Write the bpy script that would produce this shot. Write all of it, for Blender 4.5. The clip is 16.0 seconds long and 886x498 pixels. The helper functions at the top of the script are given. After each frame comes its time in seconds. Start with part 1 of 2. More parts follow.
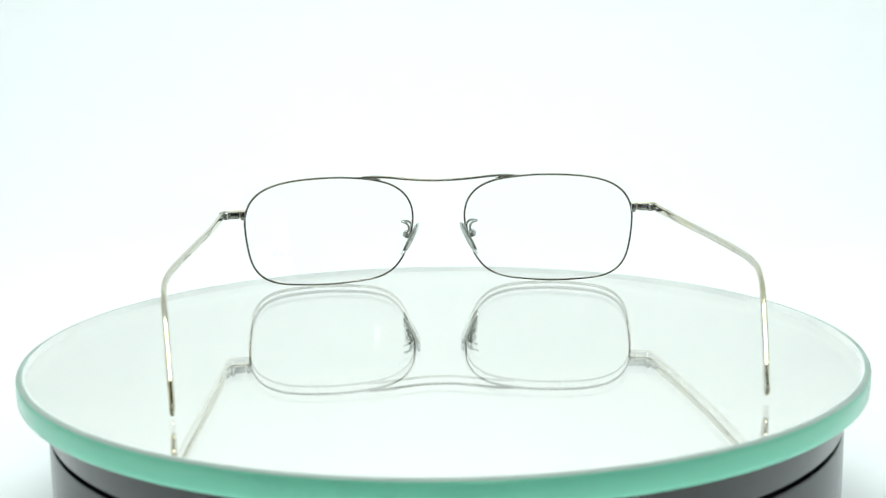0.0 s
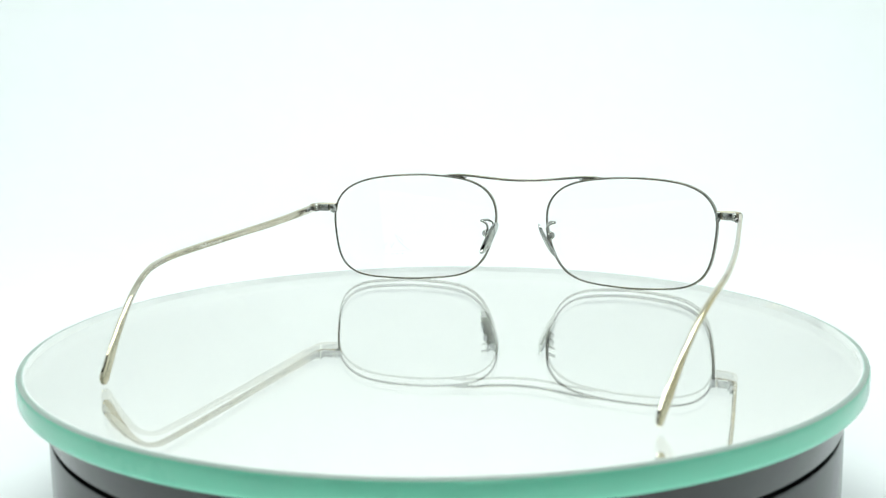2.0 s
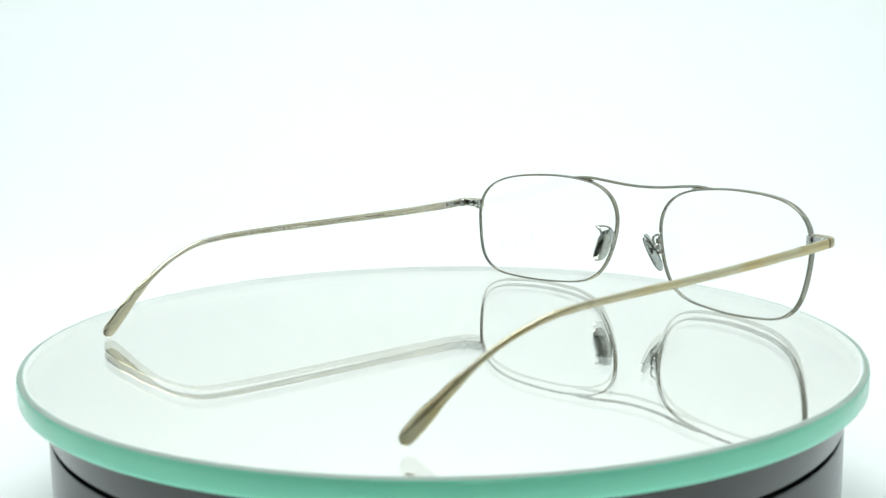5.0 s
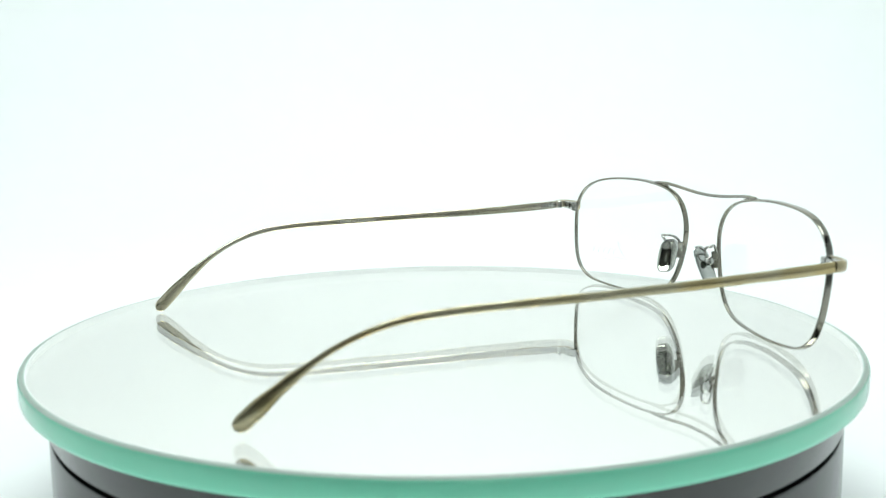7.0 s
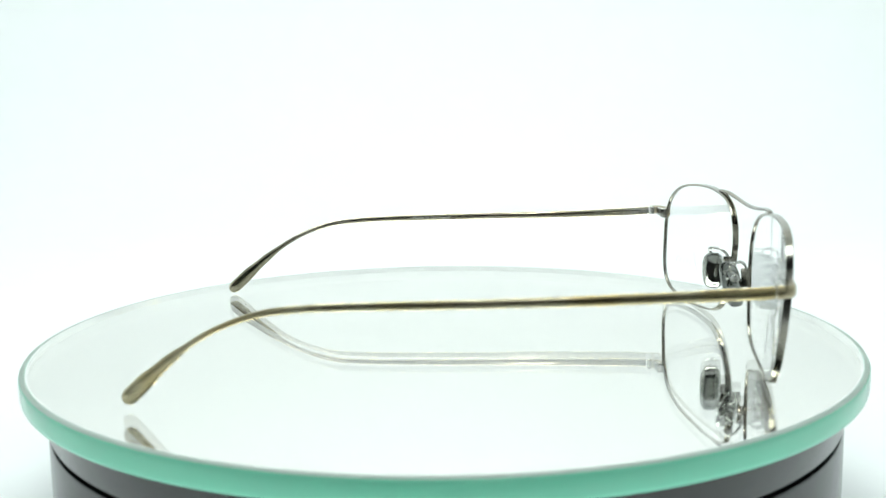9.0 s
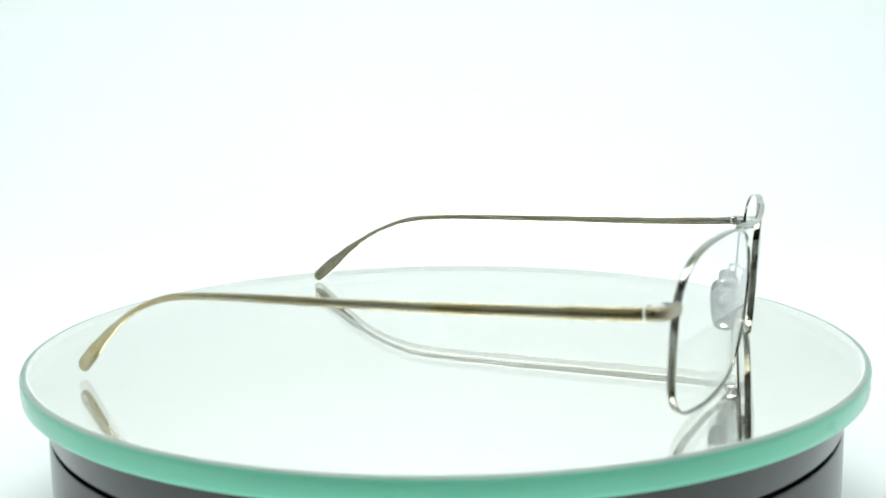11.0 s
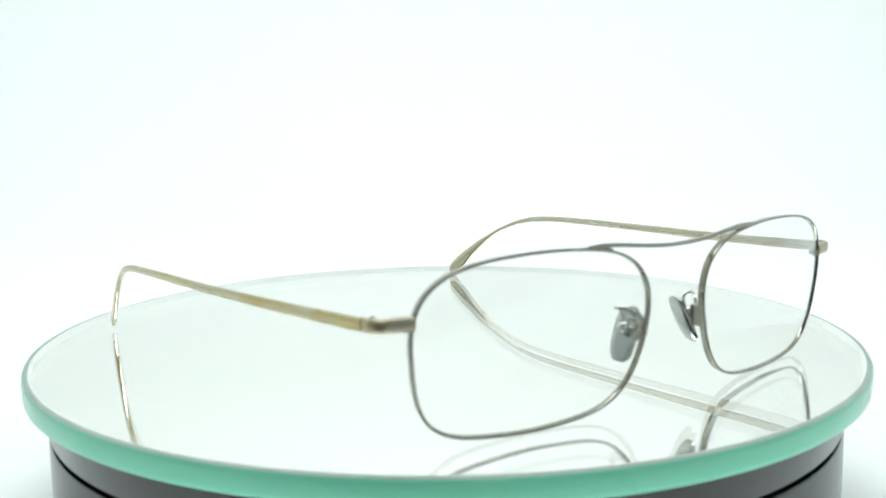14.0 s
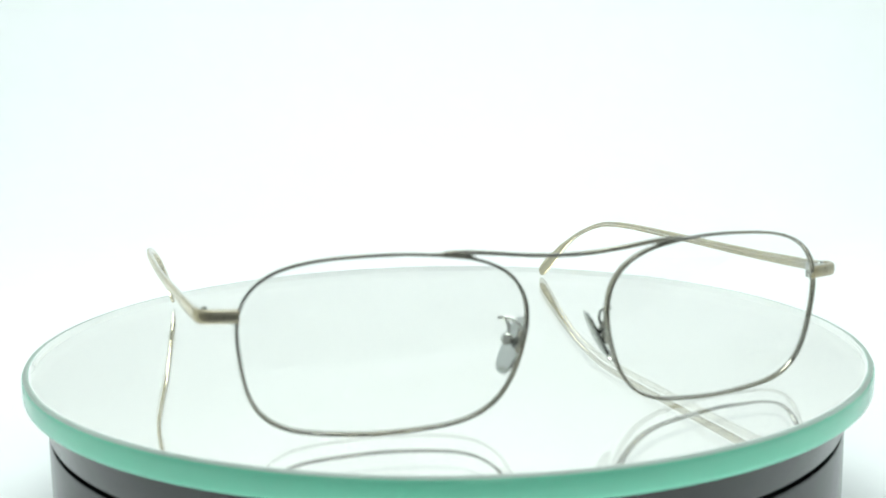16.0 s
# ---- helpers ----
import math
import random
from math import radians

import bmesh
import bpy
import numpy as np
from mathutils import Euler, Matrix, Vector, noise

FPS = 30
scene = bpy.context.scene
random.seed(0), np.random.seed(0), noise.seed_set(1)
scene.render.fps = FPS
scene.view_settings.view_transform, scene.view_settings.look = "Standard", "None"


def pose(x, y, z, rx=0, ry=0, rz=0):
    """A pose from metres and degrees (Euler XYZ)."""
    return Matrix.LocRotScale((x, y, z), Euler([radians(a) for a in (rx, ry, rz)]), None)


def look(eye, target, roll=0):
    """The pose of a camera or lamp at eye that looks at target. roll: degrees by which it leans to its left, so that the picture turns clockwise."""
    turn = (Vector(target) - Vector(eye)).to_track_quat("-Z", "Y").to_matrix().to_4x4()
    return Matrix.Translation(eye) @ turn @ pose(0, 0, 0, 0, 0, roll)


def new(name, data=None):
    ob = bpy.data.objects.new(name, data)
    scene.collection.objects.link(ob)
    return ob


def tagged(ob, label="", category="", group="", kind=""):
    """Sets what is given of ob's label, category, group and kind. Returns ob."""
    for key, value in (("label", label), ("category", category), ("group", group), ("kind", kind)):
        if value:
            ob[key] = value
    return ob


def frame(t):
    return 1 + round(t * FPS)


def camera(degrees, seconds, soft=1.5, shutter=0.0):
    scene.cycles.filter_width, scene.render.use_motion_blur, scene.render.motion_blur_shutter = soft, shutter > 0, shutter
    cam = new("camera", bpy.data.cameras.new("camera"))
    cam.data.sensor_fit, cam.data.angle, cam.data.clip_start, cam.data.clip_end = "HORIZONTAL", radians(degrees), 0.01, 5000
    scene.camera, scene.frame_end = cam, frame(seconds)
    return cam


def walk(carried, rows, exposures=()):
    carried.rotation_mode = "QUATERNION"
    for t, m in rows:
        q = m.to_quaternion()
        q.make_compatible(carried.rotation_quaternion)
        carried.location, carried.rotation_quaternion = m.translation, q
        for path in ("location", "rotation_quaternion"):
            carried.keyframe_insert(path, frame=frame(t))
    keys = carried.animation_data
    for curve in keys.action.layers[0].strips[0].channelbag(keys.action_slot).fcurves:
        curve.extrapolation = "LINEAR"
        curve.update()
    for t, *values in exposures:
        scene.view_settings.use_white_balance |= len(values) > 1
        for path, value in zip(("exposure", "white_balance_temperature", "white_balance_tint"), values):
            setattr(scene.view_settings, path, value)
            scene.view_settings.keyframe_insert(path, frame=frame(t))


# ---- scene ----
# ---- camera: it stands still ----
cam = camera(43.95, 16.0, soft=1.2)
EYE = Vector((0.0, -0.27135, 0.06488))
STILL = look(EYE, EYE + Vector((-0.00112, 0.98769, -0.15642)), -0.698)
cam.data.dof.use_dof, cam.data.dof.focus_distance, cam.data.dof.aperture_fstop = True, 0.335, 28.0
walk(cam, [(0.0, STILL), (16.0, STILL)])

# ---- world and lamps ----
world = bpy.data.worlds.new("world")
scene.world = world
world.use_nodes = True
world.node_tree.nodes["Background"].inputs[0].default_value = (0.8, 0.9, 0.9, 1)
world.node_tree.nodes["Background"].inputs[1].default_value = 0.05
scene.view_settings.exposure = 0.0


def area_lamp(name, eye, target, sx, sy, watts, colour, shape="RECTANGLE"):
    data = bpy.data.lights.new(name, "AREA")
    data.shape, data.size, data.size_y = shape, sx, sy
    data.energy, data.color = watts, colour
    ob = new(name, data)
    ob.matrix_world = look(eye, target)
    return ob


COOL = (0.90, 1.0, 0.98)
area_lamp("ceiling_panel_lamp", (0, 0.10, 0.70), (0, 0.36, 0.10), 0.62, 0.42, 6.05, COOL)
area_lamp("round_front_lamp", (0.082, -0.518, 0.252), (0, 0, 0.02), 0.016, 0.016, 0.13, (1.0, 1.0, 0.98), "DISK")

# ---- materials ----


def material(name):
    m = bpy.data.materials.new(name)
    m.use_nodes = True
    nodes, links = m.node_tree.nodes, m.node_tree.links
    return m, nodes, links, nodes["Principled BSDF"]


def noise_node(nodes, links, scale, detail=4.0, stretch=(1, 1, 1)):
    co = nodes.new("ShaderNodeTexCoord")
    mp = nodes.new("ShaderNodeMapping")
    mp.inputs["Scale"].default_value = stretch
    nz = nodes.new("ShaderNodeTexNoise")
    nz.inputs["Scale"].default_value, nz.inputs["Detail"].default_value = scale, detail
    links.new(co.outputs["Object"], mp.inputs["Vector"])
    links.new(mp.outputs["Vector"], nz.inputs["Vector"])
    return nz


def ramp_node(nodes, links, source, stops):
    r = nodes.new("ShaderNodeValToRGB")
    r.color_ramp.elements[0].position, r.color_ramp.elements[0].color = stops[0][0], (*stops[0][1], 1)
    r.color_ramp.elements[1].position, r.color_ramp.elements[1].color = stops[1][0], (*stops[1][1], 1)
    links.new(source, r.inputs["Fac"])
    return r


def surface(name, low, high, rough, metallic=0.0, scale=400.0, bump=0.0, stretch=(1, 1, 1), rough_var=0.08):
    """A surface whose colour and gloss vary at two scales."""
    m, nodes, links, bsdf = material(name)
    fine = noise_node(nodes, links, scale, 5.0, stretch)
    broad = noise_node(nodes, links, scale * 0.11, 2.0)
    mix = nodes.new("ShaderNodeMath")
    mix.operation = "ADD"
    half = nodes.new("ShaderNodeMath")
    half.operation = "MULTIPLY"
    half.inputs[1].default_value = 0.5
    links.new(fine.outputs["Fac"], mix.inputs[0])
    links.new(broad.outputs["Fac"], mix.inputs[1])
    links.new(mix.outputs[0], half.inputs[0])
    col = ramp_node(nodes, links, half.outputs[0], ((0.36, low), (0.64, high)))
    links.new(col.outputs["Color"], bsdf.inputs["Base Color"])
    rr = nodes.new("ShaderNodeMapRange")
    rr.inputs["From Min"].default_value, rr.inputs["From Max"].default_value = 0.3, 0.7
    rr.inputs["To Min"].default_value, rr.inputs["To Max"].default_value = rough - rough_var, rough + rough_var
    links.new(half.outputs[0], rr.inputs["Value"])
    links.new(rr.outputs["Result"], bsdf.inputs["Roughness"])
    bsdf.inputs["Metallic"].default_value = metallic
    if bump:
        b = nodes.new("ShaderNodeBump")
        b.inputs["Strength"].default_value, b.inputs["Distance"].default_value = bump, 0.0001
        links.new(fine.outputs["Fac"], b.inputs["Height"])
        links.new(b.outputs["Normal"], bsdf.inputs["Normal"])
    return m


def plating(name, gold, worn, rough):
    """Antique plating: long brushed streaks, worn paler stretches and small dark flecks that imitate reflections."""
    m, nodes, links, bsdf = material(name)
    broad = noise_node(nodes, links, 70, 2.0, (1, 0.8, 1))
    wear = ramp_node(nodes, links, broad.outputs["Fac"], ((0.40, gold), (0.62, worn)))
    streak = noise_node(nodes, links, 2600, 3.0, (1, 0.03, 1))
    tone = ramp_node(nodes, links, streak.outputs["Fac"], ((0.30, (0.80, 0.79, 0.77)), (0.66, (1.0, 1.0, 1.0))))
    brushed = nodes.new("ShaderNodeMixRGB")
    brushed.blend_type = "MULTIPLY"
    brushed.inputs["Fac"].default_value = 1.0
    links.new(wear.outputs["Color"], brushed.inputs["Color1"])
    links.new(tone.outputs["Color"], brushed.inputs["Color2"])
    # dark flecks in the colour, painted for dark reflections in the metal
    spots = noise_node(nodes, links, 320, 3.0, (1, 0.45, 1))
    flecks = ramp_node(nodes, links, spots.outputs["Fac"], ((0.66, (1.0, 1.0, 1.0)), (0.76, (0.55, 0.50, 0.42))))
    flecked = nodes.new("ShaderNodeMixRGB")
    flecked.blend_type = "MULTIPLY"
    flecked.inputs["Fac"].default_value = 1.0
    links.new(brushed.outputs["Color"], flecked.inputs["Color1"])
    links.new(flecks.outputs["Color"], flecked.inputs["Color2"])
    links.new(flecked.outputs["Color"], bsdf.inputs["Base Color"])
    gloss = nodes.new("ShaderNodeMapRange")
    gloss.inputs["From Min"].default_value, gloss.inputs["From Max"].default_value = 0.35, 0.65
    gloss.inputs["To Min"].default_value, gloss.inputs["To Max"].default_value = rough * 0.75, rough * 1.3
    links.new(broad.outputs["Fac"], gloss.inputs["Value"])
    links.new(gloss.outputs["Result"], bsdf.inputs["Roughness"])
    bsdf.inputs["Metallic"].default_value = 1.0
    relief = nodes.new("ShaderNodeBump")
    relief.inputs["Strength"].default_value, relief.inputs["Distance"].default_value = 0.12, 0.00003
    links.new(streak.outputs["Fac"], relief.inputs["Height"])
    links.new(relief.outputs["Normal"], bsdf.inputs["Normal"])
    return m


def clear(name, colour, rough, ior):
    m, nodes, links, bsdf = material(name)
    bsdf.inputs["Base Color"].default_value = (*colour, 1)
    bsdf.inputs["Roughness"].default_value = rough
    bsdf.inputs["IOR"].default_value = ior
    bsdf.inputs["Transmission Weight"].default_value = 1.0
    return m


PAPER = surface("white_backdrop_paper", (0.845, 0.855, 0.855), (0.86, 0.87, 0.87), 0.75, scale=60)
FABRIC = surface("white_tent_fabric", (0.80, 0.82, 0.82), (0.84, 0.86, 0.86), 0.8, scale=300, bump=0.1)
ROOM = surface("dark_room_paint", (0.05, 0.052, 0.055), (0.08, 0.08, 0.085), 0.7, scale=6)
ROOM_FLOOR = surface("dark_room_floor", (0.045, 0.045, 0.046), (0.07, 0.07, 0.072), 0.5, scale=8)
GOLD = plating("antique_gold_metal", (0.55, 0.445, 0.235), (0.58, 0.52, 0.36), 0.2)
# polished gold, its colour paled to stand in for overexposed reflections
PALED_GOLD = plating("polished_gold_metal_paled", (0.61, 0.55, 0.41), (0.60, 0.56, 0.48), 0.12)
BRUSHED = plating("brushed_gold_end_piece", (0.50, 0.42, 0.26), (0.46, 0.42, 0.33), 0.3)
SILVER = plating("antique_silver_metal", (0.33, 0.305, 0.245), (0.33, 0.32, 0.285), 0.13)
STEEL = surface("polished_hinge_metal", (0.44, 0.44, 0.41), (0.55, 0.55, 0.52), 0.12, 1.0, 1500, 0.05)
LENS = clear("demo_lens_plastic", (0.998, 1.0, 0.999), 0.0, 1.34)
PAD = surface("polished_pad_titanium", (0.41, 0.42, 0.40), (0.50, 0.51, 0.49), 0.11, 1.0, 700, 0.05)
GLASS = clear("pale_green_plate_glass", (1.0, 0.998, 0.985), 0.0, 1.52)
EDGE = surface("ground_green_glass_edge", (0.23, 0.80, 0.56), (0.27, 0.85, 0.61), 0.3, scale=120, rough_var=0.05)
edge_nodes, edge_links = EDGE.node_tree.nodes, EDGE.node_tree.links
edge_glass = edge_nodes.new("ShaderNodeBsdfPrincipled")
edge_glass.inputs["Base Color"].default_value = (0.66, 0.95, 0.87, 1)
edge_glass.inputs["Roughness"].default_value = 0.1
edge_glass.inputs["IOR"].default_value = 1.52
edge_glass.inputs["Transmission Weight"].default_value = 1.0
glow_through = edge_nodes.new("ShaderNodeBsdfTranslucent")
glow_through.inputs["Color"].default_value = (0.34, 0.93, 0.71, 1)
body_mix = edge_nodes.new("ShaderNodeMixShader")
body_mix.inputs["Fac"].default_value = 0.62
edge_mix = edge_nodes.new("ShaderNodeMixShader")
edge_mix.inputs["Fac"].default_value = 0.15
edge_links.new(edge_nodes["Principled BSDF"].outputs["BSDF"], body_mix.inputs[1])
edge_links.new(glow_through.outputs["BSDF"], body_mix.inputs[2])
edge_links.new(body_mix.outputs["Shader"], edge_mix.inputs[1])
edge_links.new(edge_glass.outputs["BSDF"], edge_mix.inputs[2])
edge_gloss = edge_nodes.new("ShaderNodeBsdfGlossy")
edge_gloss.inputs["Roughness"].default_value = 0.2
edge_fresnel = edge_nodes.new("ShaderNodeFresnel")
edge_fresnel.inputs["IOR"].default_value = 1.52
polish_mix = edge_nodes.new("ShaderNodeMixShader")
edge_links.new(edge_fresnel.outputs["Fac"], polish_mix.inputs["Fac"])
edge_links.new(edge_mix.outputs["Shader"], polish_mix.inputs[1])
edge_links.new(edge_gloss.outputs["BSDF"], polish_mix.inputs[2])
edge_links.new(polish_mix.outputs["Shader"], edge_nodes["Material Output"].inputs["Surface"])
ARRIS = surface("fine_ground_glass_arris", (0.50, 0.56, 0.51), (0.58, 0.64, 0.59), 0.4, scale=200)
arris_nodes, arris_links = ARRIS.node_tree.nodes, ARRIS.node_tree.links
arris_through = arris_nodes.new("ShaderNodeBsdfTranslucent")
arris_through.inputs["Color"].default_value = (0.62, 0.68, 0.64, 1)
arris_mix = arris_nodes.new("ShaderNodeMixShader")
arris_mix.inputs["Fac"].default_value = 0.45
arris_links.new(arris_nodes["Principled BSDF"].outputs["BSDF"], arris_mix.inputs[1])
arris_links.new(arris_through.outputs["BSDF"], arris_mix.inputs[2])
arris_links.new(arris_mix.outputs["Shader"], arris_nodes["Material Output"].inputs["Surface"])
# pale half-mirror, stands in for reflections inside the glass edge
REFLECTOR = surface("pale_edge_reflector", (0.93, 0.955, 0.945), (0.95, 0.97, 0.96), 0.05, 0.4, 60, rough_var=0.01)
MIRROR = surface("mirror_silvering", (0.99, 0.98, 0.95), (0.995, 0.985, 0.955), 0.01, 1.0, 60, rough_var=0.008)
BLACK = surface("gloss_black_plastic", (0.010, 0.0105, 0.011), (0.016, 0.0165, 0.0175), 0.2, scale=260, rough_var=0.05)
BLACK.node_tree.nodes["Principled BSDF"].inputs["IOR"].default_value = 1.75
PRINT = surface("pale_print_ink", (0.62, 0.62, 0.58), (0.75, 0.75, 0.70), 0.5, scale=900)
MARK = surface("grey_lens_print", (0.45, 0.47, 0.46), (0.55, 0.57, 0.56), 0.5, scale=900)
MARK.node_tree.nodes["Principled BSDF"].inputs["Alpha"].default_value = 0.09

# ---- mesh helpers ----


def part(name, bm, mat, parent=None, label="", smooth=True, kind=""):
    """One mesh object from a bmesh, under its thing or part."""
    bmesh.ops.recalc_face_normals(bm, faces=bm.faces)
    data = bpy.data.meshes.new(name)
    bm.to_mesh(data)
    bm.free()
    data.materials.append(mat)
    if smooth:
        data.shade_smooth()
        data.set_sharp_from_angle(angle=radians(38))
    ob = new(name, data)
    ob.parent = parent
    return tagged(ob, label=label, kind=kind)


def box(bm, centre, size, bevel=0.0, turn=None):
    m = Matrix.Translation(centre) @ (turn or Matrix()) @ Matrix.Diagonal((*size, 1))
    made = bmesh.ops.create_cube(bm, size=1.0, matrix=m)
    if bevel:
        edges = list({e for v in made["verts"] for e in v.link_edges})
        bmesh.ops.bevel(bm, geom=edges, offset=bevel, segments=2, affect="EDGES", profile=0.6)


def revolve(bm, profile, steps=128, closed_profile=False):
    """A turned body round z from (radius, height) pairs."""
    rings = []
    for r, z in profile:
        if r == 0:
            rings.append([bm.verts.new((0, 0, z))])
        else:
            rings.append([bm.verts.new((r * math.cos(2 * math.pi * k / steps), r * math.sin(2 * math.pi * k / steps), z)) for k in range(steps)])
    pairs = list(zip(rings, rings[1:])) + ([(rings[-1], rings[0])] if closed_profile else [])
    for a, b in pairs:
        for k in range(steps):
            j = (k + 1) % steps
            if len(a) == 1 and len(b) == 1:
                break
            if len(a) == 1:
                bm.faces.new((a[0], b[k], b[j]))
            elif len(b) == 1:
                bm.faces.new((a[k], b[0], a[j]))
            else:
                bm.faces.new((a[k], b[k], b[j], a[j]))


def sweep(bm, places, axes_a, axes_b, sections, closed=False):
    """A skin along places; every section is (a, b) offsets along the two axes there."""
    rings = []
    for c, a, b, sec in zip(places, axes_a, axes_b, sections):
        rings.append([bm.verts.new(Vector(c) + u * Vector(a) + v * Vector(b)) for u, v in sec])
    n = len(rings[0])
    for i in range(len(rings) if closed else len(rings) - 1):
        p, q = rings[i], rings[(i + 1) % len(rings)]
        for k in range(n):
            j = (k + 1) % n
            bm.faces.new((p[k], p[j], q[j], q[k]))
    if not closed:
        bm.faces.new(rings[0])
        bm.faces.new(rings[-1])


def rounded(half_a, half_b, power=4.0, n=16):
    """A rounded rectangle as a superellipse."""
    out = []
    for k in range(n):
        t = 2 * math.pi * (k + 0.5) / n
        c, s = math.cos(t), math.sin(t)
        out.append((half_a * math.copysign(abs(c) ** (2 / power), c), half_b * math.copysign(abs(s) ** (2 / power), s)))
    return out


def spline(points, m=10):
    """A smooth line through the points (Catmull-Rom)."""
    pts = [Vector(q) for q in points]
    pts = [2 * pts[0] - pts[1]] + pts + [2 * pts[-1] - pts[-2]]
    out = []
    for i in range(1, len(pts) - 2):
        a, b, c, d = pts[i - 1:i + 3]
        for k in range(m):
            t = k / m
            out.append(0.5 * (2 * b + (c - a) * t + (2 * a - 5 * b + 4 * c - d) * t * t + (3 * b - a - 3 * c + d) * t ** 3))
    return out + [pts[-2]]


def tube(bm, points, half_a, half_b, up=(0, 0, 1), power=2.0, n=12, m=10, taper=True):
    """A wire along a smooth line."""
    line = spline(points, m)
    aa, bb, secs = [], [], []
    for i, c in enumerate(line):
        t = (line[min(i + 1, len(line) - 1)] - line[max(i - 1, 0)]).normalized()
        a = t.cross(Vector(up)).normalized()
        aa.append(a)
        bb.append(a.cross(t).normalized())
        e = 0.6 if taper and i in (0, len(line) - 1) else 1.0
        secs.append(rounded(half_a * e, half_b * e, power, n))
    sweep(bm, line, aa, bb, secs)


MM = 0.001

# ---- setting: light tent and room ----


def sweep_backdrop():
    """White paper: floor, a wide curve, then the back."""
    bm = bmesh.new()
    r, y0, thick = 0.20, 0.40, 0.003
    rows = [(-0.20 + 0.60 * k / 12, FLOOR_Z, 0.0) for k in range(13)]
    for k in range(1, 41):
        a = math.pi / 2 * k / 40
        rows.append((y0 + r * math.sin(a), FLOOR_Z + r - r * math.cos(a), a))
    rows += [(y0 + r, FLOOR_Z + r + (0.745 - FLOOR_Z - r) * k / 6, math.pi / 2) for k in range(1, 7)]
    xs = [-0.5 + 0.1 * k for k in range(11)]
    skins = []
    for d in (0.0, thick):
        skins.append([[bm.verts.new((x, y + d * math.sin(a), z - d * math.cos(a))) for x in xs] for y, z, a in rows])
    for grid in skins:
        for p, q in zip(grid, grid[1:]):
            for i in range(10):
                bm.faces.new((p[i], p[i + 1], q[i + 1], q[i]))
    f, g = skins
    for j in range(len(rows) - 1):
        bm.faces.new((f[j][0], g[j][0], g[j + 1][0], f[j + 1][0]))
        bm.faces.new((f[j][-1], f[j + 1][-1], g[j + 1][-1], g[j][-1]))
    for i in range(10):
        bm.faces.new((f[0][i], f[0][i + 1], g[0][i + 1], g[0][i]))
        bm.faces.new((f[-1][i], g[-1][i], g[-1][i + 1], f[-1][i + 1]))
    return tagged(part("backdrop", bm, PAPER), label="seamless white paper sweep curving up behind the turntable", category="backdrop", kind="structure")


FLOOR_Z = -0.042


def tent():
    # front walls are unseen, added to lighten metal reflections around a dark gap
    for name, c, s in (("wall_west", (-0.507, 0.0, 0.35), (0.008, 1.24, 0.80)), ("wall_east", (0.507, 0.0, 0.35), (0.008, 1.24, 0.80)),
                       ("bounce_wall_left", (-0.366, -0.63, 0.35), (0.29, 0.008, 0.80)), ("bounce_wall_right", (0.366, -0.63, 0.35), (0.29, 0.008, 0.80)),
                       ("bounce_wall_top", (0.0, -0.63, 0.44), (0.442, 0.008, 0.62))):
        bm = bmesh.new()
        box(bm, c, s)
        tagged(part(name, bm, FABRIC, smooth=False), label="unseen white fabric wall of the light tent that bounces light", category="wall", kind="structure")
    bm = bmesh.new()
    box(bm, (0, 0.28, 0.754), (1.022, 0.70, 0.008))
    tagged(part("ceiling", bm, FABRIC, smooth=False), label="white fabric top of the light tent", category="ceiling", kind="structure")
    bm = bmesh.new()
    box(bm, (0, -0.2, -0.0525), (1.6, 1.7, 0.014), 0.003)
    tagged(part("table_top", bm, ROOM_FLOOR, smooth=False), label="dark table under the white paper sweep", category="table", kind="structure")


def room():
    for name, c, s in (("wall_south", (0, -1.85, 0.4), (3.6, 0.1, 2.6)), ("wall_north", (0, 1.75, 0.4), (3.6, 0.1, 2.6)),
                       ("wall_left", (-1.85, 0, 0.4), (0.1, 3.8, 2.6)), ("wall_right", (1.85, 0, 0.4), (0.1, 3.8, 2.6))):
        bm = bmesh.new()
        box(bm, c, s)
        tagged(part(name, bm, ROOM, smooth=False), label="dim grey painted wall of the room", category="wall", kind="structure")
    bm = bmesh.new()
    box(bm, (0, 0, 1.75), (3.8, 3.8, 0.1))
    tagged(part("room_ceiling", bm, ROOM, smooth=False), label="dim grey ceiling of the room", category="ceiling", kind="structure")
    bm = bmesh.new()
    box(bm, (0, 0, -0.86), (3.8, 3.8, 0.1))
    tagged(part("floor", bm, ROOM_FLOOR, smooth=False), label="dark floor of the room", category="floor", kind="structure")


sweep_backdrop()
tent()
room()

# ---- turntable ----
DISC_R, DISC_T = 0.1, 0.0055


def turntable():
    base = tagged(new("turntable"), label="glossy black round motor turntable with a fine groove, on white paper", category="turntable")
    base.location = (0, 0, FLOOR_Z)
    top = -0.0057 - FLOOR_Z
    r, g = 0.0957, 0.0147 + FLOOR_Z
    bm = bmesh.new()
    revolve(bm, [(0, -g + 0.0004), (r - 0.0014, -g + 0.0004), (r - 0.0003, -g + 0.0006), (r, -g + 0.0012), (r, top - 0.0008), (r - 0.0008, top), (0, top)], 160)
    part("platter", bm, BLACK, base)
    bm = bmesh.new()
    revolve(bm, [(0, 0), (r - 0.001, 0), (r, 0.001), (r, -g - 0.0012), (r - 0.0003, -g - 0.0006), (r - 0.0014, -g - 0.0004), (0, -g - 0.0004)], 160)
    part("housing", bm, BLACK, base)
    return base


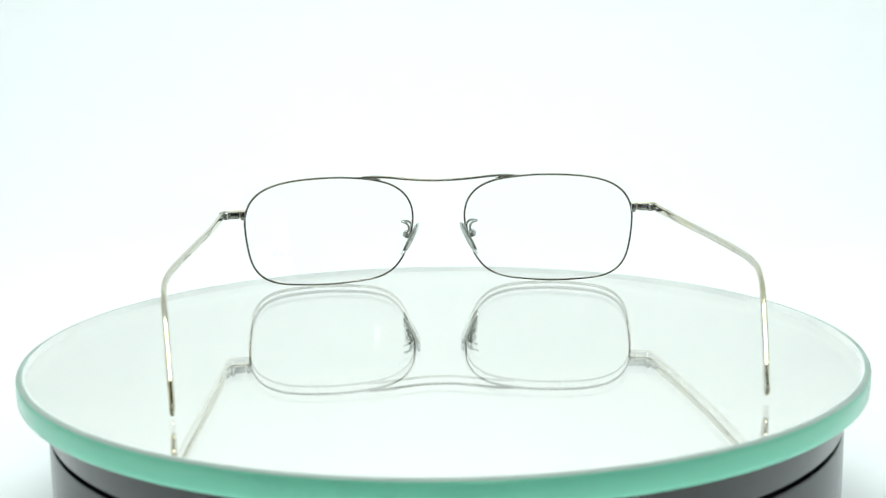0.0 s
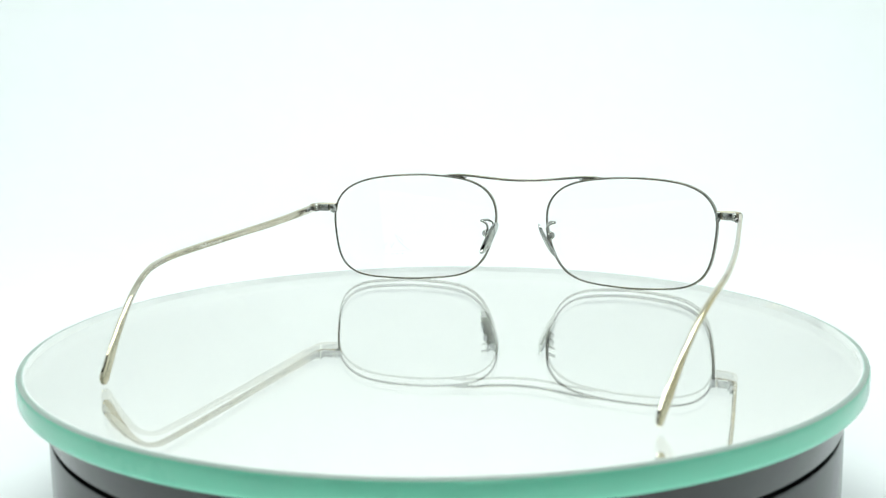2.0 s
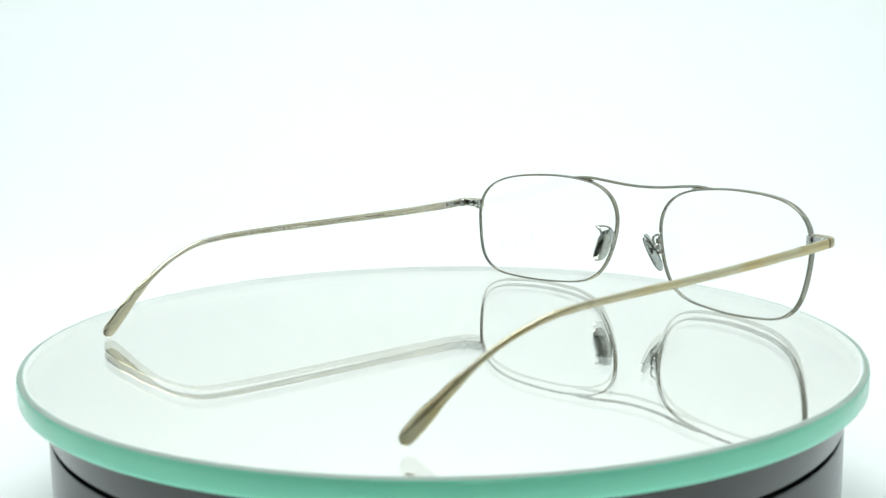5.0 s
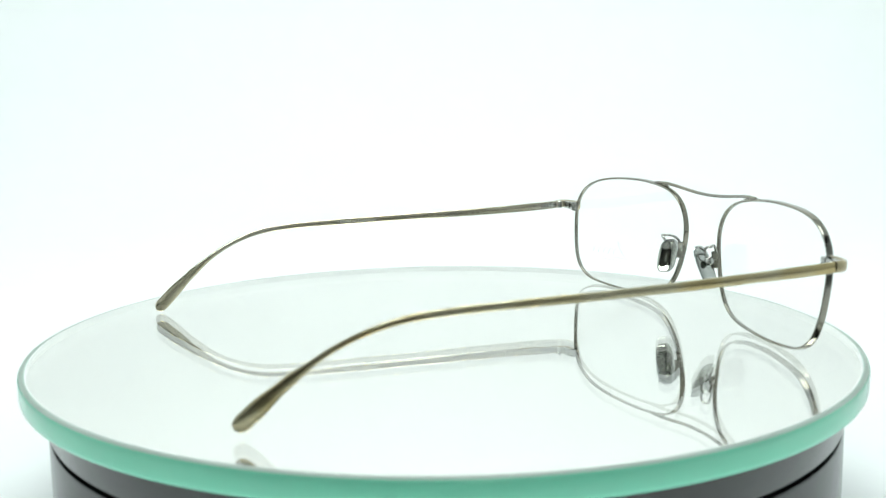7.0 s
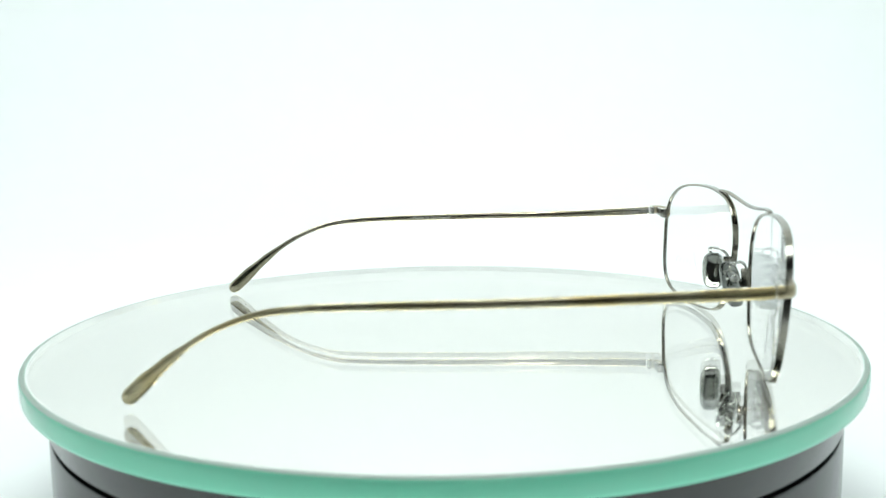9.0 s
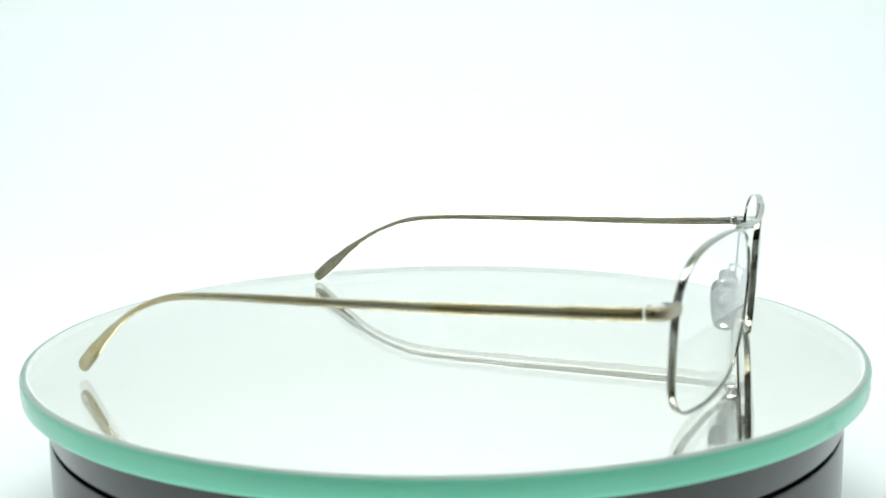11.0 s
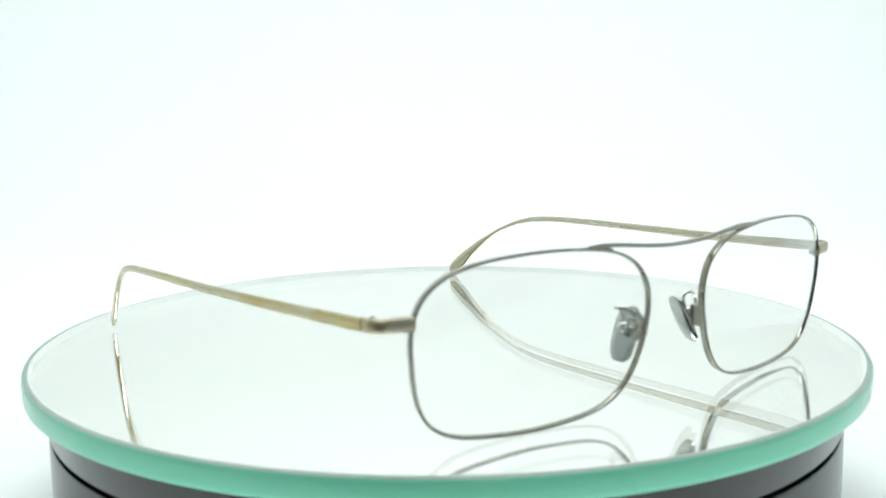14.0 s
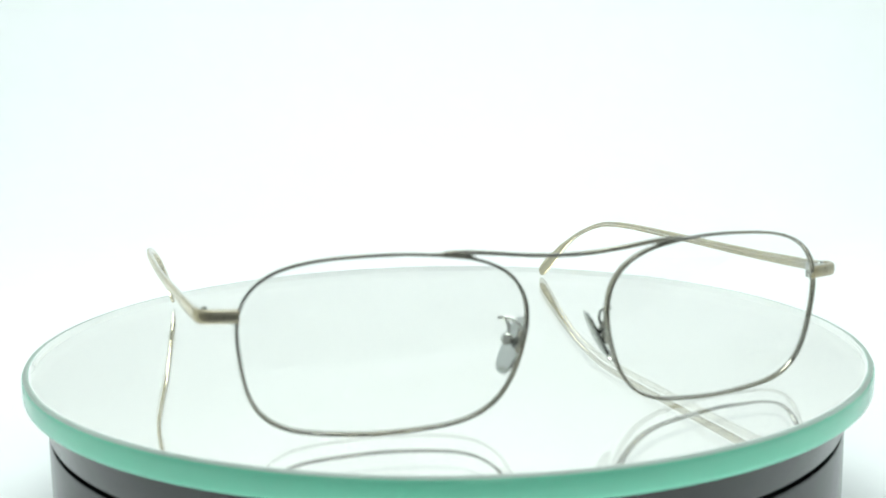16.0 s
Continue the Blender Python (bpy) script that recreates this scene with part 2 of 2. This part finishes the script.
def mirror_disc():
    disc = tagged(new("mirror_disc"), label="round mirror plate of thick pale green glass on the turntable", category="mirror")
    bulge = [(DISC_R + dr * MM, dz * MM) for dr, dz in ((0.5, -5.44), (0.92, -5.2), (1.14, -4.85), (1.22, -4.3), (1.25, -2.75), (1.22, -1.2), (1.14, -0.65), (0.92, -0.3), (0.5, -0.06))]
    bm = bmesh.new()
    revolve(bm, [(0, -DISC_T), (DISC_R * 0.5, -DISC_T), (DISC_R - 0.0002, -DISC_T), *bulge, (DISC_R - 0.0002, 0), (DISC_R * 0.5, 0), (0, 0)], 192)
    glass = part("glass_plate", bm, GLASS, disc, "pale green clear glass with a bright green rounded edge")
    glass.data.materials.append(EDGE)
    glass.data.materials.append(ARRIS)
    for f in glass.data.polygons:
        if max(math.hypot(*glass.data.vertices[k].co.xy) for k in f.vertices) > DISC_R:
            f.material_index = 2 if f.center.z > -0.3 * MM else 1
        else:
            f.use_smooth = False
    glass.visible_shadow = False
    bm = bmesh.new()
    revolve(bm, [(0, -DISC_T + 0.0001), (DISC_R - 0.0006, -DISC_T + 0.0001), (DISC_R - 0.0006, -DISC_T + 0.00016), (0, -DISC_T + 0.00016)], 192)
    part("silvering", bm, MIRROR, disc, "silvered mirror backing", smooth=False)
    # reflector ring added inside the glass to whiten its far edge
    bm = bmesh.new()
    revolve(bm, [(DISC_R - 0.0005, -0.0053), (DISC_R - 0.0003, -0.0053), (DISC_R - 0.0003, -0.0002), (DISC_R - 0.0005, -0.0002)], 192, True)
    reflector_ring = part("edge_reflector", bm, REFLECTOR, disc, "added pale reflector ring inside the glass edge")
    reflector_ring.visible_shadow = False
    return disc


turntable()
disc = mirror_disc()

# ---- eyeglasses: x across the face, y to the front, z up, in millimetres ----
LENS_C = (34.49, 16.97)
SAG = (71.87, -0.1467, 0.0683, -0.00256, -0.00309, 0.00046)
OUTLINE = (21.53, 0.058, -0.001, 5.025, -0.133, -0.093, 0.328, -0.214, -0.147, -0.106, 0.305, -0.485, -0.059, -0.049, 0.157, -0.123, 0.014, -0.01, 0.024, 0.003, 0.006, 0.002, -0.007, 0.005, -0.002, 0.001, -0.003)


def outline(t):
    r = OUTLINE[0]
    for k in range(1, len(OUTLINE) // 2 + 1):
        r += OUTLINE[2 * k - 1] * math.cos(k * t) + OUTLINE[2 * k] * math.sin(k * t)
    return r


def face_point(u, v, lift=0.0):
    """A point of the lens surface, u outwards and v up from the lens centre, in metres."""
    y = SAG[0] + SAG[1] * u + SAG[2] * v + SAG[3] * u * u + SAG[4] * v * v + SAG[5] * u * v
    n = face_normal(u, v)
    return Vector((LENS_C[0] + u, y, LENS_C[1] + v)) * MM + n * lift * MM


def face_normal(u, v):
    return Vector((-(SAG[1] + 2 * SAG[3] * u + SAG[5] * v), 1.0, -(SAG[2] + 2 * SAG[4] * v + SAG[5] * u))).normalized()


def ease(f):
    f = min(1.0, max(0.0, f))
    return f * f * (3 - 2 * f)


def mirrored(bm, side, bent=True):
    if side < 0:
        bmesh.ops.scale(bm, vec=(-1, 1, 1), verts=bm.verts)
    return bend(bm) if bent else bm


def bend(bm):
    """The worn frame is not quite symmetrical: one half stands a little forward and droops at its outer end."""
    for v in bm.verts:
        if v.co.x < 0:
            front = ease(v.co.y / 0.055)
            v.co.z -= 0.55 * MM * ease((-v.co.x / MM - 25) / 38) * front
            v.co.y += 0.7 * MM * ease(-v.co.x / MM / 20) * front
    return bm


def rim(side, parent):
    bm = bmesh.new()
    n = 180
    places, aa, bb = [], [], []
    for k in range(n):
        t = 2 * math.pi * k / n
        r = outline(t)
        places.append(face_point(r * math.cos(t), r * math.sin(t)))
        bb.append(face_normal(r * math.cos(t), r * math.sin(t)))
    for k in range(n):
        tan = (places[(k + 1) % n] - places[k - 1]).normalized()
        aa.append(tan.cross(bb[k]).normalized())
    sweep(bm, places, aa, bb, [rounded(0.30 * MM, 0.76 * MM, 6.0, 20)] * n, True)
    return part("rim", mirrored(bm, side), SILVER, parent, "thin antique silver metal rim")


def lens(side, parent):
    bm = bmesh.new()
    n, rings = 96, 10
    skins = []
    for lift in (0.45, -0.45):
        skin = [[bm.verts.new(face_point(0, 0, lift))]]
        for j in range(1, rings + 1):
            f = j / rings
            ring = []
            for k in range(n):
                t = 2 * math.pi * k / n
                r = (outline(t) - 0.22) * f
                ring.append(bm.verts.new(face_point(r * math.cos(t), r * math.sin(t), lift)))
            skin.append(ring)
        for k in range(n):
            bm.faces.new((skin[0][0], skin[1][k], skin[1][(k + 1) % n]))
            for a, b in zip(skin[1:], skin[2:]):
                bm.faces.new((a[k], b[k], b[(k + 1) % n], a[(k + 1) % n]))
        skins.append(skin[-1])
    for k in range(n):
        bm.faces.new((skins[0][k], skins[1][k], skins[1][(k + 1) % n], skins[0][(k + 1) % n]))
    ob = part("lens", mirrored(bm, side), LENS, parent, "clear demonstration lens")
    ob.visible_shadow = False
    return ob


def lens_mark(parent):
    """The maker's mark on one lens, as plain slanted strokes over a line and a row of bars."""
    bm = bmesh.new()

    def stroke(pts, half):
        line = [face_point(u, v, 0.47) for u, v in pts]
        aa, bb = [], []
        for i in range(len(line)):
            t = (line[min(i + 1, len(line) - 1)] - line[max(i - 1, 0)]).normalized()
            nrm = face_normal(*pts[i])
            aa.append(t.cross(nrm).normalized())
            bb.append(nrm)
        sweep(bm, line, aa, bb, [rounded(half * MM, 0.012 * MM, 4, 8)] * len(line))

    def bow(u0, v0, u1, v1, lean, n=9):
        return [(u0 + (u1 - u0) * k / n + lean * math.sin(math.pi * k / n), v0 + (v1 - v0) * k / n) for k in range(n + 1)]

    stroke(bow(6.6, -3.0, 2.4, -7.6, 0.7), 0.10)
    stroke(bow(6.6, -3.0, 4.4, -6.2, -1.0), 0.06)
    for k in range(5):
        u = 7.4 + 2.3 * k
        stroke(bow(u - 0.5, -5.3, u + 0.5, -7.2, 0.25), 0.09)
        stroke(bow(u + 0.5, -7.2, u + 1.25, -5.4, -0.2), 0.05)
    stroke([(1.2 + 0.5 * k, -8.05) for k in range(14)], 0.05)
    for k in range(6):
        stroke([(4.0 + 1.7 * k, -9.0), (4.5 + 1.7 * k, -9.0)], 0.16)
    return part("lens_mark", mirrored(bm, -1), MARK, parent, "faint grey printed maker's mark")


def bridge(parent):
    bm = bmesh.new()
    half = [(24.2, 73.5, 33.2), (20.0, 74.1, 33.3), (16.0, 74.6, 33.0), (10.0, 75.2, 32.35), (5.0, 75.5, 31.95)]
    pts = [(-x, y, z) for x, y, z in half] + [(0, 75.55, 31.8)] + half[::-1]
    tube(bm, [Vector(q) * MM for q in pts], 0.55 * MM, 0.42 * MM, power=3.0, n=14)
    ob = part("bridge", bend(bm), SILVER, parent, "slightly dipped antique silver bridge bar")
    for side in (1, -1):
        bm = bmesh.new()
        line, aa, bb, secs = [], [], [], []
        for k in range(15):
            f = k / 14
            a = math.radians(119 + 19 * f)
            r = outline(a)
            u, v = r * math.cos(a), r * math.sin(a)
            on_rim = face_point(u, v)
            over = Vector((LENS_C[0] + u, 73.5 + 1.1 * f, 33.25 - 0.2 * f)) * MM
            q = on_rim.lerp(over, 0.5)
            gap = (over - on_rim).length
            line.append(q)
            aa.append(Vector((0, 1, 0)))
            bb.append(Vector((0, 0, 1)))
            swell = 0.35 + 0.65 * math.sin(math.pi * min(1.0, f * 1.25 + 0.05))
            thin = 1 - 0.85 * f ** 3
            secs.append(rounded((0.26 + 0.2 * swell) * MM * thin, (min(gap * 0.5, 0.36 * MM) + 0.08 * MM) * thin, 3.0, 12))
        sweep(bm, line, aa, bb, secs)
        part("solder_joint", mirrored(bm, side), SILVER, ob, "dark soldered fillet on the rim")
    return ob


TEMPLE = [(66.68, 62.1, 23.55), (66.8, 59.5, 23.4), (67.0, 52.0, 23.15), (67.1, 40.0, 22.8), (67.1, 28.0, 22.5), (67.1, 16.0, 22.3),
          (67.05, 4.0, 22.1), (66.95, -8.0, 22.0), (66.7, -20.0, 21.8), (66.2, -28.0, 21.4), (65.4, -34.5, 20.6), (64.1, -41.0, 18.6),
          (62.6, -47.0, 15.7), (61.1, -53.0, 11.6), (59.7, -58.5, 7.0), (58.7, -62.2, 3.6), (58.2, -64.6, 1.5)]


def temple(side, parent):
    bm = bmesh.new()
    out, lift, bow = (0.0083, 0.003, 1.3) if side > 0 else (0.0025, -0.005, -0.85)
    drop, base = (0.6, 0.0) if side > 0 else (0.0, -0.12)
    line = spline([Vector((x - 0.6 * min(1, (64.4 - y) / 20) + out * (64.4 - y) + bow * math.sin(math.pi * (64.4 - y) / 129), y + side * 0.0053 * (64.4 - y), z + base + lift * (64.4 - y) - drop * ((64.4 - y) / 129) ** 4)) * MM for x, y, z in TEMPLE], 8)
    run = [0.0]
    for a, b in zip(line, line[1:]):
        run.append(run[-1] + (b - a).length)
    total = run[-1]
    aa, bb, secs = [], [], []
    heights = ((0, 1.22), (8, 1.22), (22, 1.10), (60, 0.92), (92, 0.78), (106, 0.60), (113, 0.66), (121, 1.2), (128, 1.75), (200, 1.85))
    widths = ((0, 0.60), (12, 0.58), (60, 0.56), (96, 0.58), (108, 0.64), (120, 0.58), (200, 0.48))

    def at(table, d):
        for (d0, v0), (d1, v1) in zip(table, table[1:]):
            if d <= d1:
                f = (d - d0) / (d1 - d0)
                f = f * f * (3 - 2 * f)
                return v0 + (v1 - v0) * f
        return table[-1][1]

    for i, c in enumerate(line):
        t = (line[min(i + 1, len(line) - 1)] - line[max(i - 1, 0)]).normalized()
        a = t.cross(Vector((0, 0, 1))).normalized()
        aa.append(a)
        bb.append(a.cross(t).normalized())
        d = run[i] / MM
        rest = max(total / MM - d, 0.0)
        end = math.sqrt(max(0.0, 1 - (1 - min(rest / 2.3, 1)) ** 2)) * 0.94 + 0.06
        secs.append(rounded(at(widths, d) * MM * (0.4 + 0.6 * end), at(heights, d) * MM * end, 3.2, 16))
    sweep(bm, line, aa, bb, secs)
    ob = part("temple", mirrored(bm, side), GOLD, parent, "slender antique gold metal temple with a flattened paddle tip")
    ob.data.materials.append(PALED_GOLD)
    # all but the outer faces get the gold paled for bright reflections
    for f in ob.data.polygons:
        if f.normal.x * side < 0.3:
            f.material_index = 1
    return ob


def end_piece(side, parent):
    """The block that joins rim and temple."""
    bm = bmesh.new()
    pts = [Vector(q) * MM for q in ((59.75, 67.25, 23.5), (61.5, 66.95, 23.55), (64.6, 66.2, 23.6), (66.0, 65.4, 23.6), (66.6, 64.0, 23.6), (66.68, 62.6, 23.55))]
    tube(bm, pts, 0.70 * MM, 1.28 * MM, power=2.8, n=16, m=6, taper=False)
    ob = part("end_piece", mirrored(bm, side), BRUSHED, parent, "antique gold end piece")
    bm = bmesh.new()
    box(bm, Vector((60.4, 65.6, 23.4)) * MM, Vector((1.4, 2.3, 2.5)) * MM, 0.25 * MM)
    part("rim_lock", mirrored(bm, side), STEEL, ob, "silver rim closing block")
    bm = bmesh.new()
    bmesh.ops.create_cone(bm, cap_ends=True, segments=20, radius1=0.55 * MM, radius2=0.5 * MM, depth=0.4 * MM, matrix=Matrix.Translation(Vector((60.5, 65.6, 22.05)) * MM))
    part("lock_screw", mirrored(bm, side), STEEL, ob)
    return ob


def hinge(side, parent):
    bm = bmesh.new()
    box(bm, Vector((63.6, 64.9, 23.5)) * MM, Vector((3.9, 1.4, 2.2)) * MM, 0.25 * MM)
    ob = part("hinge", mirrored(bm, side), STEEL, parent, "small polished three-barrel hinge")
    for z in (22.75, 23.5, 24.25):
        bm = bmesh.new()
        bmesh.ops.create_cone(bm, cap_ends=True, segments=24, radius1=0.75 * MM, radius2=0.75 * MM, depth=0.66 * MM, matrix=Matrix.Translation(Vector((65.2, 62.9, z)) * MM))
        edges = [e for e in bm.edges if abs(e.verts[0].co.z - e.verts[1].co.z) < 1e-6]
        bmesh.ops.bevel(bm, geom=edges, offset=0.08 * MM, segments=1, affect="EDGES")
        part("barrel", mirrored(bm, side), STEEL, ob)
    bm = bmesh.new()
    bmesh.ops.create_cone(bm, cap_ends=True, segments=20, radius1=0.5 * MM, radius2=0.42 * MM, depth=0.35 * MM, matrix=Matrix.Translation(Vector((65.2, 62.9, 24.75)) * MM))
    part("screw", mirrored(bm, side), STEEL, ob)
    bm = bmesh.new()
    box(bm, Vector((65.9, 59.4, 23.35)) * MM, Vector((0.8, 5.4, 1.1)) * MM, 0.2 * MM)
    part("hinge_leaf", mirrored(bm, side), STEEL, ob)
    return ob


def pad_arm(side, parent):
    bm = bmesh.new()
    pts = [(8.75, 73.3, 15.4), (8.7, 73.0, 17.0), (8.9, 72.3, 18.6), (9.9, 71.1, 19.6), (11.2, 69.8, 19.75), (11.7, 69.0, 19.65), (11.0, 68.5, 19.5), (9.9, 68.5, 18.8), (9.6, 68.8, 17.5), (9.9, 69.3, 16.2)]
    tube(bm, [Vector(q) * MM for q in pts], 0.36 * MM, 0.36 * MM, up=(0.83, 0.5, -0.2), n=12, m=8)
    ob = part("pad_arm", mirrored(bm, side, False), STEEL, parent, "bent silver wire arm")
    bm = bmesh.new()
    box(bm, Vector((8.95, 72.6, 15.6)) * MM, Vector((0.75, 2.3, 4.6)) * MM, 0.3 * MM, Matrix.Rotation(radians(-9), 4, "Y"))
    part("mounting_plate", mirrored(bm, side, False), SILVER, ob, "small upright plate soldered behind the rim")
    return ob


def nose_pad(side, parent):
    top, bot = Vector((6.64, 68.4, 19.17)), Vector((11.65, 69.87, 9.1))
    ln = (top - bot).normalized()
    wd = Vector((0.22, -0.97, 0.05))
    wd = (wd - ln * wd.dot(ln)).normalized()
    nm = wd.cross(ln).normalized()
    if nm.x > 0:
        nm = -nm
    mid = (top + bot) / 2
    frame_m = Matrix((wd, ln, nm)).transposed().to_4x4()
    frame_m.translation = mid * MM
    bm = bmesh.new()
    n = 40
    rings = []
    for f, z in ((0.0, 1.0), (0.2, 0.985), (0.4, 0.92), (0.6, 0.79), (0.75, 0.63), (0.87, 0.43), (0.95, 0.21), (1.0, -0.05), (0.97, -0.28), (0.88, -0.42), (0.5, -0.40), (0.0, -0.36)):
        if f == 0:
            rings.append([bm.verts.new((0, 0, z * MM))])
        else:
            rings.append([bm.verts.new((a * MM, b * MM, z * MM)) for a, b in rounded(2.7 * f, 5.75 * f, 3.0, n)])
    for a, b in zip(rings, rings[1:]):
        for k in range(n):
            j = (k + 1) % n
            if len(a) == 1:
                bm.faces.new((a[0], b[k], b[j]))
            elif len(b) == 1:
                bm.faces.new((a[k], b[0], a[j]))
            else:
                bm.faces.new((a[k], b[k], b[j], a[j]))
    bmesh.ops.transform(bm, matrix=frame_m, verts=bm.verts)
    ob = part("nose_pad", mirrored(bm, side, False), PAD, parent, "polished grey metal nose pad")
    bm = bmesh.new()
    bmesh.ops.create_uvsphere(bm, u_segments=20, v_segments=12, radius=1.25 * MM, matrix=Matrix.Translation(Vector((10.3, 69.6, 15.6)) * MM))
    part("pad_mount", mirrored(bm, side, False), STEEL, ob, "rounded silver pad mount")
    return ob


def temple_print(parent):
    """Small print on the inner face of one temple."""
    cu = bpy.data.curves.new("print", "FONT")
    cu.body, cu.size, cu.extrude, cu.align_x, cu.align_y = "Frame Made in Germany", 1.0, 0.004, "LEFT", "CENTER"
    tmp = new("print", cu)
    data = bpy.data.meshes.new_from_object(tmp.evaluated_get(bpy.context.evaluated_depsgraph_get()))
    bpy.data.objects.remove(tmp)
    width = max(v.co.x for v in data.vertices)
    sx, sy = 16.0 * MM / width, 1.05 * MM
    m = Matrix(((0, 0, 0.012, -65.17 * MM), (sx, 0, 0, -14.3 * MM), (0, sy, 0, 21.54 * MM), (0, 0, 0, 1)))
    data.transform(m)
    data.materials.append(PRINT)
    ob = new("temple_print", data)
    ob.parent = parent
    return tagged(ob, label="small pale printed words")


def eyeglasses():
    thing = tagged(new("eyeglasses"), label="thin antique metal eyeglasses standing open on a mirror disc", category="eyeglasses")
    bridge(thing)
    for side in (1, -1):
        rim(side, thing)
        glass = lens(side, thing)
        if side < 0:
            lens_mark(glass)
        end_piece(side, thing)
        hinge(side, thing)
        arm = temple(side, thing)
        if side < 0:
            temple_print(arm)
        pad_arm(side, thing)
        nose_pad(side, thing)
    return thing


glasses = eyeglasses()


# ---- what moves ----
def turn(t):
    """Degrees by which the turntable has turned."""
    return -10.1067 * t - 0.0684 * t ** 2 + 0.006112 * t ** 3 - 0.0001411 * t ** 4


def motions():
    times = [0.5 * k for k in range(33)]
    walk(disc, [(t, pose(0, 0, 0, 0, 0, turn(t)) @ pose(-0.00058, -0.00035, 0)) for t in times])
    walk(glasses, [(t, pose(0, 0, 0, 0, 0, turn(t)) @ pose(0.00198, 0.00014, 0.0002, 0, 0, 2.82)) for t in times])


motions()
